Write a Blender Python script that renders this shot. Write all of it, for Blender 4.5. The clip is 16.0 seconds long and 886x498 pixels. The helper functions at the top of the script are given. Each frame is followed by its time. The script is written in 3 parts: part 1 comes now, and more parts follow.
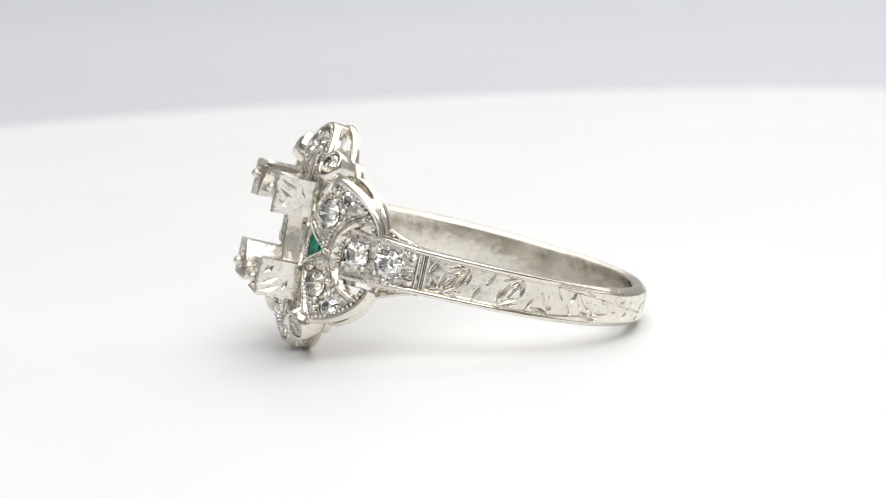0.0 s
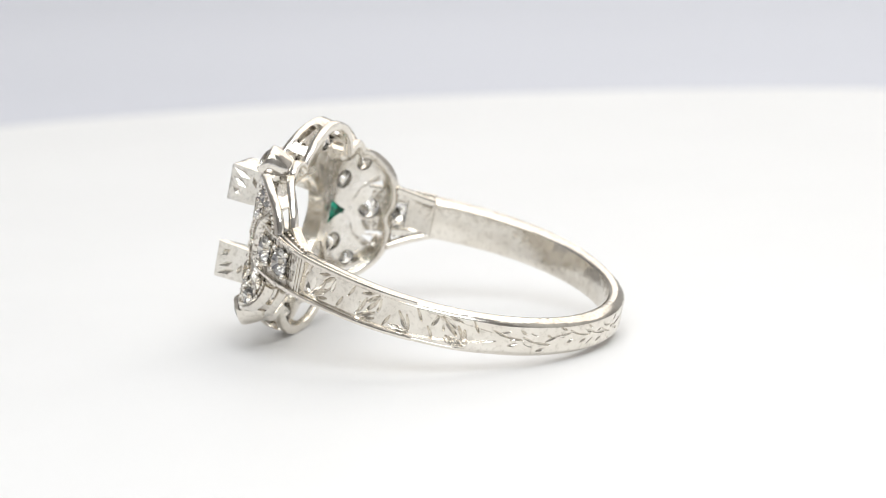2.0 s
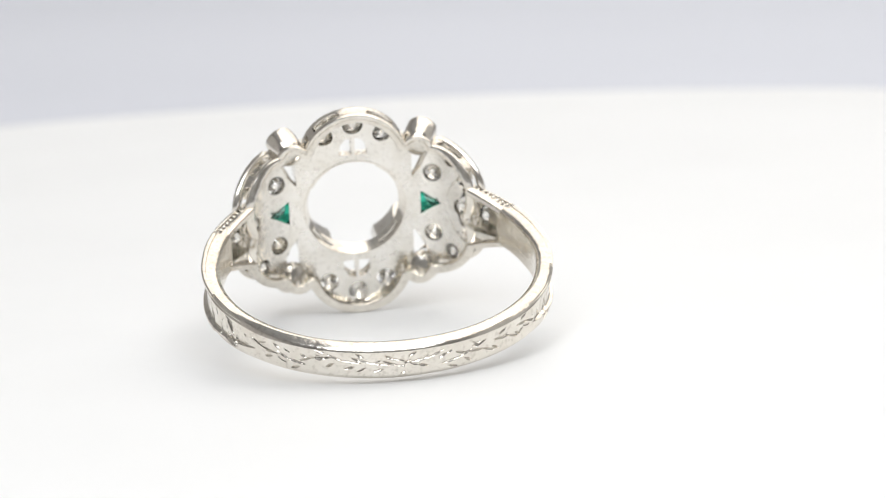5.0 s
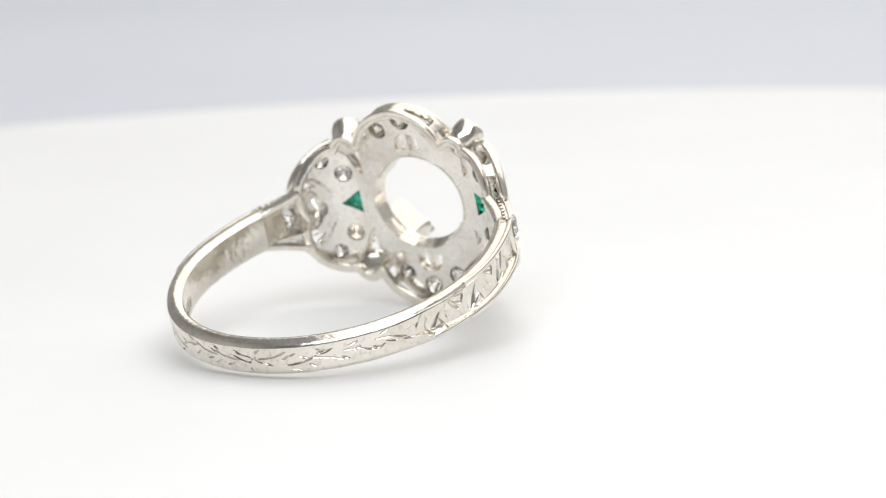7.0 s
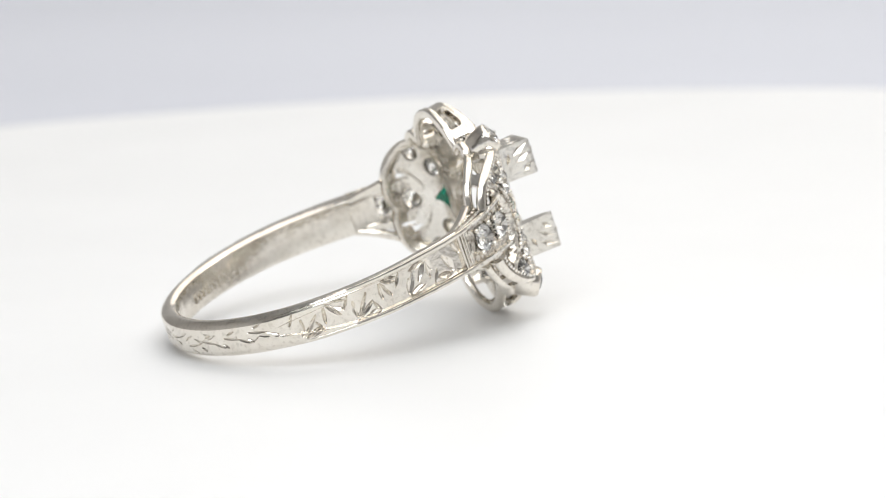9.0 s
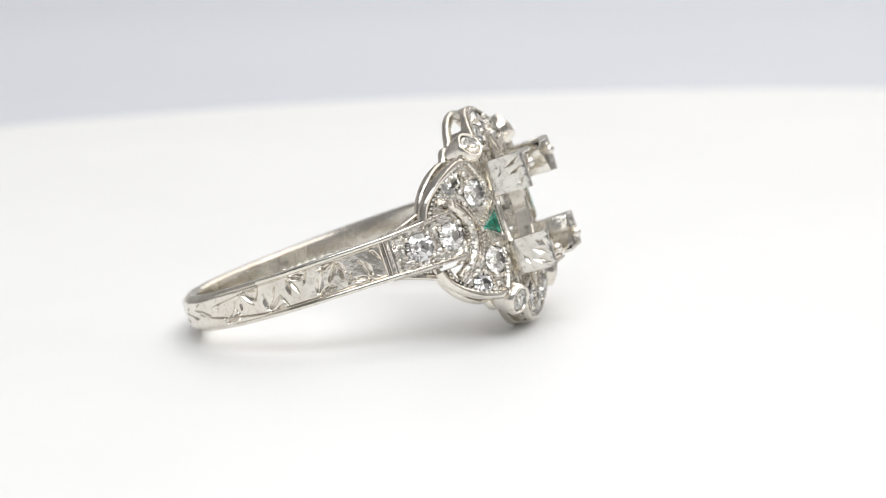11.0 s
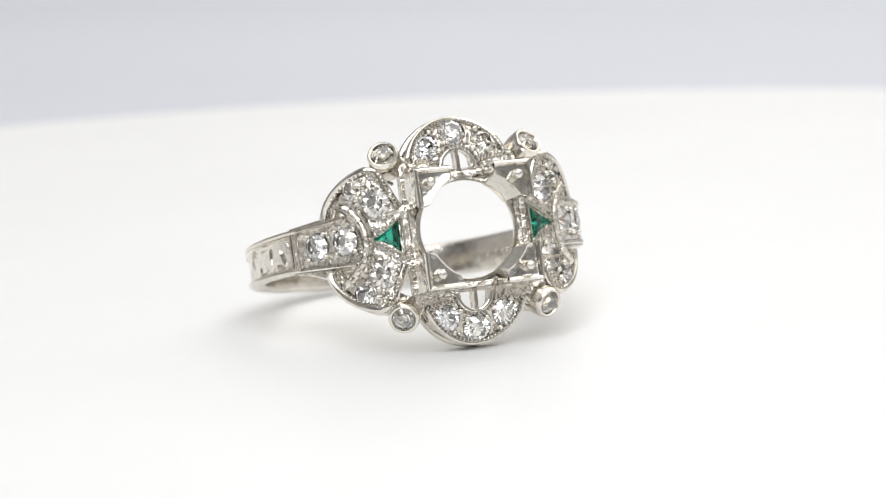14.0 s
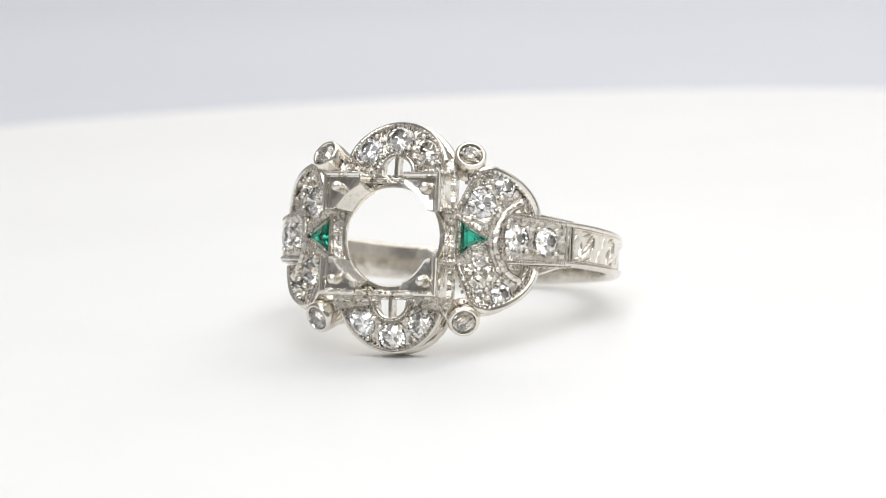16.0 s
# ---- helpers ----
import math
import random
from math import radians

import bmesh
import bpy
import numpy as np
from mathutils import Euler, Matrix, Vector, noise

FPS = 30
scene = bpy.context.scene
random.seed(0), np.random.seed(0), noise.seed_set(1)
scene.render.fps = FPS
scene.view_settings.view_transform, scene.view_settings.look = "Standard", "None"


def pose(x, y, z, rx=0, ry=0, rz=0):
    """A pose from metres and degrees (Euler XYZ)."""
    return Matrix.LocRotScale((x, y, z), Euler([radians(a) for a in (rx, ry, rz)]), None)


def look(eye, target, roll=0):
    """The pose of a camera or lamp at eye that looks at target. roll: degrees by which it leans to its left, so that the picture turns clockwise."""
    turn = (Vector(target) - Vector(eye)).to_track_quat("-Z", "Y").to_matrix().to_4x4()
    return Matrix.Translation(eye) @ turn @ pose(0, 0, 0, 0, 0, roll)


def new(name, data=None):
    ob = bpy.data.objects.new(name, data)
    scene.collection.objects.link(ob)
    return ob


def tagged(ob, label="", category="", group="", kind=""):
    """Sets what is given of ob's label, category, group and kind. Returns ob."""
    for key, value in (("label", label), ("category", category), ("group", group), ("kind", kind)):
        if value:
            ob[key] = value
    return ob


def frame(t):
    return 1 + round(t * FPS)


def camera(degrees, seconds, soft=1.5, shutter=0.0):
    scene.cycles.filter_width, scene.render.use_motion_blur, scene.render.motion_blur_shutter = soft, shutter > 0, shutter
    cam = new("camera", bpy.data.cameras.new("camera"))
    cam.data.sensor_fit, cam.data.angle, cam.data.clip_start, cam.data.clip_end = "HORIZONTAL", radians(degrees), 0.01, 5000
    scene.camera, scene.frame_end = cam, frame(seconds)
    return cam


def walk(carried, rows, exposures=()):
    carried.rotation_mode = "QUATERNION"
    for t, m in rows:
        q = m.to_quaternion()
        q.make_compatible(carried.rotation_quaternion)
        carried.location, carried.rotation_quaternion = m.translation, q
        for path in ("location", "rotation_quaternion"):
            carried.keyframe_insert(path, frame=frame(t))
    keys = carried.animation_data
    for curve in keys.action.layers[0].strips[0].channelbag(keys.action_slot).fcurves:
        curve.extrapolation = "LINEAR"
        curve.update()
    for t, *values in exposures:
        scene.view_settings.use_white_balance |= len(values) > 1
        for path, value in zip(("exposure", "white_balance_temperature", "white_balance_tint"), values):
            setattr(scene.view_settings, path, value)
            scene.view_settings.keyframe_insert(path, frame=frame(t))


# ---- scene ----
# ---- camera: a fixed close-up over a turning display disc ----
EYE = Vector((0.0, -0.155, 0.0330))
YAW, PITCH, ROLL = radians(-0.886), radians(-10.370), -3.185
AHEAD = Vector((-math.sin(YAW) * math.cos(PITCH), math.cos(YAW) * math.cos(PITCH), math.sin(PITCH)))
cam = camera(18.36, 16.0, soft=0.5)
walk(cam, [(0.0, look(EYE, EYE + AHEAD, ROLL)), (16.0, look(EYE, EYE + AHEAD, ROLL))], exposures=[(0.0, 0.0), (16.0, 0.0)])
cam.data.dof.use_dof = True
cam.data.dof.focus_distance = 0.1486
cam.data.dof.aperture_fstop = 64.0

# ---- light: a softbox behind on the right, two added fills, a neutral room ----
world = bpy.data.worlds.new("room_light")
scene.world = world
world.use_nodes = True
world.node_tree.nodes["Background"].inputs[0].default_value = (0.93, 0.95, 1.0, 1)
world.node_tree.nodes["Background"].inputs[1].default_value = 0.3


def area(name, eye, target, sx, sy, power, colour):
    d = bpy.data.lights.new(name, "AREA")
    d.shape, d.size, d.size_y, d.energy, d.color = "RECTANGLE", sx, sy, power, colour
    ob = new(name, d)
    ob.matrix_world = look(eye, target)
    return ob


area("softbox_light", (0.34, 0.52, 0.66), (0.0, 0.0, 0.0), 1.20, 0.90, 4.0, (1.0, 0.972, 0.925))
# broad overhead fill, added only to raise the ambient and soften shadows
area("overhead_fill_light", (0.45, -0.1, 1.70), (0.45, -0.1, 0.0), 1.9, 1.6, 13.9, (1.0, 0.982, 0.96))
# cool fill added in front, for glints on the face and paler shadows
area("front_fill_light", (0.0, -0.95, 1.02), (0.0, 0.0, 0.02), 1.3, 0.6, 12.0, (0.91, 0.95, 1.0))



# ---- materials ----
def material(name):
    m = bpy.data.materials.new(name)
    m.use_nodes = True
    nt = m.node_tree
    return m, nt, nt.nodes["Principled BSDF"]


def noise_node(nt, scale, detail=4.0):
    co = nt.nodes.new("ShaderNodeTexCoord")
    n = nt.nodes.new("ShaderNodeTexNoise")
    n.inputs["Scale"].default_value, n.inputs["Detail"].default_value = scale, detail
    nt.links.new(co.outputs["Object"], n.inputs["Vector"])
    return n


def ramp(nt, src, a, b, p0=0.35, p1=0.65):
    r = nt.nodes.new("ShaderNodeValToRGB")
    r.color_ramp.elements[0].position, r.color_ramp.elements[1].position = p0, p1
    r.color_ramp.elements[0].color, r.color_ramp.elements[1].color = (*a, 1), (*b, 1)
    nt.links.new(src, r.inputs[0])
    return r


def bump(nt, src, bsdf, strength, dist):
    b = nt.nodes.new("ShaderNodeBump")
    b.inputs["Strength"].default_value, b.inputs["Distance"].default_value = strength, dist
    nt.links.new(src, b.inputs["Height"])
    nt.links.new(b.outputs[0], bsdf.inputs["Normal"])


def metal(name, dark, light, r0, r1, grain, strength, wave=2.5, grime=0.0, relief=0.00004):
    m, nt, p = material(name)
    p.inputs["Metallic"].default_value = 1.0
    n = noise_node(nt, 900.0)
    c = ramp(nt, n.outputs[0], dark, light)
    pits = noise_node(nt, 4200.0, 3.0)
    where = ramp(nt, pits.outputs[0], (grime,) * 3, (0, 0, 0), 0.34, 0.46)
    blend = nt.nodes.new("ShaderNodeMix")
    blend.data_type = "RGBA"
    nt.links.new(where.outputs[0], blend.inputs[0])
    nt.links.new(c.outputs[0], blend.inputs[6])
    blend.inputs[7].default_value = (0.25, 0.205, 0.15, 1)
    nt.links.new(blend.outputs[2], p.inputs["Base Color"])
    n2 = noise_node(nt, grain, 6.0)
    r = ramp(nt, n2.outputs[0], (r0,) * 3, (r1,) * 3)
    nt.links.new(r.outputs[0], p.inputs["Roughness"])
    n3 = noise_node(nt, 650.0, 2.0)
    mix = nt.nodes.new("ShaderNodeMath")
    mix.operation = "MULTIPLY_ADD"
    nt.links.new(n3.outputs[0], mix.inputs[0])
    mix.inputs[1].default_value = wave
    nt.links.new(n2.outputs[0], mix.inputs[2])
    bump(nt, mix.outputs[0], p, strength, relief)
    return m


POLISHED = metal("polished_platinum", (0.755, 0.71, 0.635), (0.83, 0.79, 0.72), 0.10, 0.24, 2600.0, 0.40, wave=1.8, grime=0.22)
WORN = metal("worn_platinum", (0.76, 0.715, 0.64), (0.85, 0.81, 0.745), 0.08, 0.20, 2600.0, 0.9, grime=0.75, relief=0.00016)
SATIN = metal("satin_platinum", (0.80, 0.765, 0.70), (0.88, 0.85, 0.80), 0.16, 0.30, 1400.0, 0.5, grime=0.20)
BRIGHT = metal("bright_cut_platinum", (0.76, 0.725, 0.66), (0.84, 0.81, 0.75), 0.10, 0.22, 2200.0, 0.45, grime=0.30, relief=0.00006)
GRAIN = metal("milgrain_platinum", (0.80, 0.76, 0.69), (0.88, 0.85, 0.80), 0.08, 0.18, 2500.0, 0.2, grime=0.65)


def gem(name, ior, tint_a, tint_b):
    m, nt, p = material(name)
    info = nt.nodes.new("ShaderNodeObjectInfo")
    r = ramp(nt, info.outputs["Random"], tint_a, tint_b, 0.0, 1.0)
    nt.links.new(r.outputs[0], p.inputs["Base Color"])
    p.inputs["Transmission Weight"].default_value = 1.0
    p.inputs["IOR"].default_value = ior
    p.inputs["Roughness"].default_value = 0.0
    return m


DIAMOND = gem("diamond", 2.4, (0.92, 0.85, 0.72), (0.99, 0.985, 0.97))
EMERALD = gem("emerald", 1.58, (0.055, 0.60, 0.43), (0.045, 0.54, 0.37))


def plain(name, a, b, scale, rough, bstr=0.05, bdist=0.0002):
    m, nt, p = material(name)
    n = noise_node(nt, scale)
    c = ramp(nt, n.outputs[0], a, b, 0.3, 0.7)
    nt.links.new(c.outputs[0], p.inputs["Base Color"])
    p.inputs["Roughness"].default_value = rough
    n2 = noise_node(nt, scale * 12)
    bump(nt, n2.outputs[0], p, bstr, bdist)
    return m


DISC = plain("white_disc", (0.84, 0.84, 0.835), (0.87, 0.87, 0.865), 40.0, 0.42)
DESK = plain("grey_paper", (0.585, 0.60, 0.655), (0.645, 0.66, 0.715), 4.0, 0.7)
WALL = plain("wall_paint", (0.66, 0.64, 0.61), (0.72, 0.70, 0.67), 3.0, 0.8)
# for the unseen south wall, dark so that metal facing it reflects darker
DUSK = plain("dark_reflection_wall", (0.28, 0.275, 0.265), (0.32, 0.315, 0.305), 3.0, 0.8)
CEIL = plain("ceiling_paint", (0.72, 0.72, 0.71), (0.77, 0.77, 0.76), 3.0, 0.8)


# ---- mesh helpers ----
def mesh_ob(name, bm, mat, parent=None, label="", smooth=True):
    bmesh.ops.recalc_face_normals(bm, faces=bm.faces)
    me = bpy.data.meshes.new(name)
    bm.to_mesh(me)
    bm.free()
    me.materials.append(mat)
    if smooth:
        me.polygons.foreach_set("use_smooth", [True] * len(me.polygons))
        me.set_sharp_from_angle(angle=radians(32))
    ob = new(name, me)
    if parent:
        ob.parent = parent
    if label:
        ob["label"] = label
    return ob


part = mesh_ob


def box(bm, x0, x1, y0, y1, z0, z1):
    vs = [bm.verts.new(p) for p in ((x0, y0, z0), (x1, y0, z0), (x1, y1, z0), (x0, y1, z0), (x0, y0, z1), (x1, y0, z1), (x1, y1, z1), (x0, y1, z1))]
    for f in ((0, 1, 2, 3), (4, 5, 6, 7), (0, 1, 5, 4), (1, 2, 6, 5), (2, 3, 7, 6), (3, 0, 4, 7)):
        bm.faces.new([vs[i] for i in f])


def lathe(bm, profile, steps, cap=True):
    rows = []
    for r, z in profile:
        rows.append([bm.verts.new((r * math.cos(2 * math.pi * i / steps), r * math.sin(2 * math.pi * i / steps), z)) for i in range(steps)])
    for a, b in zip(rows, rows[1:]):
        for i in range(steps):
            j = (i + 1) % steps
            bm.faces.new((a[i], a[j], b[j], b[i]))
    if cap:
        bm.faces.new(rows[0])
        bm.faces.new(rows[-1])


# ---- the setting ----
def build_room():
    desk = bmesh.new()
    box(desk, -1.6, 1.6, -1.2, 1.6, -0.06, -0.030)
    tagged(mesh_ob("desk_surface", desk, DESK), "pale lavender-grey paper sweep under the turning disc", "surface", kind="structure")
    for name, b in (("wall_north", (-1.6, 1.6, 1.6, 1.7, -0.8, 1.8)), ("wall_south", (-1.6, 1.6, -1.3, -1.2, -0.8, 1.8)),
                    ("wall_east", (1.6, 1.7, -1.2, 1.6, -0.8, 1.8)), ("wall_west", (-1.7, -1.6, -1.2, 1.6, -0.8, 1.8))):
        bm = bmesh.new()
        box(bm, *b)
        # the unseen south wall is kept dark to put contrast into the reflections
        dim = name == "wall_south"
        tagged(mesh_ob(name, bm, DUSK if dim else WALL), "unseen dark grey wall added to darken the metal's reflections" if dim else "plain warm grey painted wall", "wall", kind="structure")
    bm = bmesh.new()
    box(bm, -1.7, 1.7, -1.3, 1.7, 1.8, 1.9)
    tagged(mesh_ob("ceiling", bm, CEIL), "plain pale grey ceiling", "ceiling", kind="structure")


DISC_R = 0.1085


def build_disc():
    disc = tagged(new("turntable"), "round glossy white motorised display turntable", "turntable")
    bm = bmesh.new()
    R, e = DISC_R, 0.0012
    prof = [(R - 0.004, -0.010), (R - 0.001, -0.0095), (R, -0.0085)]
    prof += [(R - e + e * math.cos(a), -e + e * math.sin(a)) for a in [i * math.pi / 12 for i in range(7)]]
    lathe(bm, prof, 192)
    part("platter", bm, DISC, disc)
    bm = bmesh.new()
    lathe(bm, [(0.092, -0.030), (0.094, -0.029), (0.094, -0.012), (0.088, -0.010)], 96)
    part("base", bm, DISC, disc)
    return disc


# ---- the ring, in millimetres: v across the face, w along the finger, n out of the face ----
MM = 0.001
NC = -13.05
R_OUT = 9.72


def P(v, w, n):
    # the upper and lower scallops bend back from the seat
    out = max(0.0, abs(w) - 3.3)
    n -= 0.075 * out * out * min(1.0, max(0.0, (n + 4.4) / 1.7))
    return Vector((v * MM, -(n - NC) * MM, w * MM))


def front(v):
    """Height of the face's surface, bent round the finger towards its sides."""
    a = abs(v)
    return -2.65 - (0.0 if a < 3.7 else 0.23 * (a - 3.7) ** 2.0)


def inner(v):
    """Height of the gallery rail, which follows the finger."""
    return max(NC + math.sqrt(max(8.75 ** 2 - v * v, 0.5)), front(v) - 1.75)


def lobe(phi, cx, cy, r):
    """Distance from the face's centre to a circle's far side along phi, or 0."""
    dx, dy = math.cos(phi), math.sin(phi)
    b = dx * cx + dy * cy
    q = b * b - (cx * cx + cy * cy - r * r)
    return b + math.sqrt(q) if q > 0 and b > 0 else 0.0


LOBES = [(0, 3.40, 3.07), (0, -3.28, 3.12)] + [(sx * 4.55, sy * 1.25, 2.82) for sx in (1, -1) for sy in (1, -1)] + [(sx * 3.75, sy * 3.95, 0.8) for sx in (1, -1) for sy in (1, -1)]


def outline(phi, inset=0.0):
    return max(lobe(phi, *c) for c in LOBES) - inset


def rail_point(a):
    r = outline(a, 0.28)
    v, w = r * math.cos(a), r * math.sin(a)
    return (v if abs(v) < 4.5 else math.copysign(4.5 + (abs(v) - 4.5) * 0.76, v)), w


def sweep(bm, centres, frames, section, closed):
    """A section swept along points; frames give two unit axes at each point."""
    rows = []
    for c, (a, b) in zip(centres, frames):
        rows.append([bm.verts.new(c + (a * s + b * t) * MM) for s, t in section])
    k = len(section)
    pairs = list(zip(rows, rows[1:])) + ([(rows[-1], rows[0])] if closed else [])
    for p, q in pairs:
        for i in range(k):
            j = (i + 1) % k
            bm.faces.new((p[i], p[j], q[j], q[i]))
    if not closed:
        bm.faces.new(rows[0])
        bm.faces.new(rows[-1])


def round_section(w, h, n=12, p=0.6):
    out = []
    for i in range(n):
        a = 2 * math.pi * (i + 0.5) / n
        c, s = math.cos(a), math.sin(a)
        out.append((w / 2 * math.copysign(abs(c) ** p, c), h / 2 * math.copysign(abs(s) ** p, s)))
    return out


def tube(bm, pts, w, h, closed=False, up=None):
    """A rounded bar along points; w across, h along the up axis."""
    frames = []
    m = len(pts)
    for i in range(m):
        a = pts[(i - 1) % m] if closed or i else pts[0]
        b = pts[(i + 1) % m] if closed or i < m - 1 else pts[-1]
        d = (b - a).normalized()
        u = up if up else Vector((0, -1, 0))
        side = d.cross(u).normalized()
        frames.append((side, side.cross(d).normalized()))
    sweep(bm, pts, frames, round_section(w, h), closed)


def prism(pts, n0, n1, bent=True):
    """A solid from an outline of (v, w), its heights counted from the bent face."""
    bm = bmesh.new()
    lo = [bm.verts.new(P(v, w, (front(v) if bent else 0) + n0)) for v, w in pts]
    hi = [bm.verts.new(P(v, w, (front(v) if bent else 0) + n1)) for v, w in pts]
    k = len(pts)
    for i in range(k):
        j = (i + 1) % k
        bm.faces.new((lo[i], lo[j], hi[j], hi[i]))
    bm.faces.new(lo[::-1])
    bm.faces.new(hi)
    bmesh.ops.recalc_face_normals(bm, faces=bm.faces)
    return bm


def cone(v, w, r_hi, r_lo, n_hi, n_lo, steps=16):
    """A tapered cutter through the face at (v, w), square to its surface."""
    bm = bmesh.new()
    m = seat(v, w, 0.0)
    hi = [bm.verts.new(m @ Vector((r_hi * MM * math.cos(i * 2 * math.pi / steps), r_hi * MM * math.sin(i * 2 * math.pi / steps), n_hi * MM))) for i in range(steps)]
    lo = [bm.verts.new(m @ Vector((r_lo * MM * math.cos(i * 2 * math.pi / steps), r_lo * MM * math.sin(i * 2 * math.pi / steps), n_lo * MM))) for i in range(steps)]
    for i in range(steps):
        j = (i + 1) % steps
        bm.faces.new((lo[i], lo[j], hi[j], hi[i]))
    bm.faces.new(lo[::-1])
    bm.faces.new(hi)
    bmesh.ops.recalc_face_normals(bm, faces=bm.faces)
    return bm


def seat(v, w, lift, spin=0.0):
    """Pose on the bent face at (v, w): z points out of it."""
    e = 0.05
    slope = (front(v + e) - front(v - e)) / (2 * e)
    back = -0.15 * max(0.0, abs(w) - 3.3) * (1 if w > 0 else -1)
    z = (P(-slope, -back, 1) - P(0, 0, 0)).normalized()
    x = (P(1, 0, slope) - P(0, 0, 0)).normalized()
    y = z.cross(x).normalized()
    m = Matrix((x, y, z)).transposed().to_4x4()
    return Matrix.Translation(P(v, w, front(v)) + z * lift * MM) @ m @ pose(0, 0, 0, 0, 0, spin)


def band_pose(theta, r, w, spin=0.0):
    """Pose on the shank: theta from the face's centre round the finger; z points outward."""
    z = Vector((math.sin(theta), -math.cos(theta), 0))
    x = Vector((math.cos(theta), math.sin(theta), 0))
    y = z.cross(x)
    m = Matrix((x, y, z)).transposed().to_4x4()
    return Matrix.Translation(z * r * MM + Vector((0, 0, w * MM))) @ m @ pose(0, 0, 0, 0, 0, spin)


def scratch(bm):
    me = bpy.data.meshes.new("scratch")
    bm.to_mesh(me)
    bm.free()
    return new("scratch", me)


def carve(bm, cutters):
    """bm less the cutters, as a new bmesh."""
    base = scratch(bm)
    joined = bmesh.new()
    for c in cutters:
        me = bpy.data.meshes.new("scratch")
        c.to_mesh(me)
        c.free()
        joined.from_mesh(me)
        bpy.data.meshes.remove(me)
    tool = scratch(joined)
    for ob in (base, tool):
        ob.data.transform(Matrix.Scale(1000, 4))
    mod = base.modifiers.new("cut", "BOOLEAN")
    mod.object, mod.operation, mod.solver, mod.use_self = tool, "DIFFERENCE", "EXACT", True
    dg = bpy.context.evaluated_depsgraph_get()
    dg.update()
    me = bpy.data.meshes.new_from_object(base.evaluated_get(dg))
    me.transform(Matrix.Scale(0.001, 4))
    out = bmesh.new()
    out.from_mesh(me)
    bpy.data.meshes.remove(me)
    for ob in (base, tool):
        d = ob.data
        bpy.data.objects.remove(ob)
        bpy.data.meshes.remove(d)
    return out


def gem_mesh(name, n=8, table=0.56, crown=0.34, depth=0.86):
    """A single-cut round stone of radius 1: table, eight crown facets, girdle, eight pavilion facets."""
    bm = bmesh.new()
    ring = lambda r, z, k: [bm.verts.new((r * math.cos(2 * math.pi * i / k), r * math.sin(2 * math.pi * i / k), z)) for i in range(k)]
    t = ring(table, crown, n)
    g = ring(1.0, 0.03, 2 * n)
    h = ring(1.0, -0.03, 2 * n)
    q = ring(0.07, -depth, n)
    bm.faces.new(t)
    for i in range(n):
        j = (i + 1) % n
        bm.faces.new((t[i], g[2 * i], g[2 * i + 1]))
        bm.faces.new((t[i], g[2 * i + 1], t[j]))
        bm.faces.new((t[j], g[2 * i + 1], g[(2 * i + 2) % (2 * n)]))
        bm.faces.new((q[i], h[2 * i], h[2 * i + 1]))
        bm.faces.new((q[i], h[2 * i + 1], q[j]))
        bm.faces.new((q[j], h[2 * i + 1], h[(2 * i + 2) % (2 * n)]))
    for i in range(2 * n):
        j = (i + 1) % (2 * n)
        bm.faces.new((g[i], g[j], h[j], h[i]))
    bm.faces.new(q[::-1])
    bmesh.ops.recalc_face_normals(bm, faces=bm.faces)
    me = bpy.data.meshes.new(name)
    bm.to_mesh(me)
    bm.free()
    return me


def ball_mesh(name, seg=8, rows=5):
    bm = bmesh.new()
    bmesh.ops.create_uvsphere(bm, u_segments=seg, v_segments=rows, radius=1.0)
    me = bpy.data.meshes.new(name)
    bm.to_mesh(me)
    bm.free()
    me.materials.append(GRAIN)
    me.polygons.foreach_set("use_smooth", [True] * len(me.polygons))
    return me


# stones of the face: v, w, radius
TOPS = [(-1.72, 4.82, 0.80), (0.0, 5.52, 0.84), (1.72, 4.82, 0.80)]
FACE_STONES = [(v, s * w, r) for s in (1, -1) for v, w, r in TOPS]
SIDE_STONES = [(sx * v, sy * w, r) for sx in (1, -1) for sy in (1, -1) for v, w, r in ((5.95, 2.98, 0.66), (4.90, 1.95, 0.84))]
BEZELS = [(sx * 4.2, sy * 4.5) for sx in (1, -1) for sy in (1, -1)]
SHOULDER = [(0.650, 0.80), (0.838, 0.82)]


def angles(n):
    return [2 * math.pi * i / n for i in range(n)]


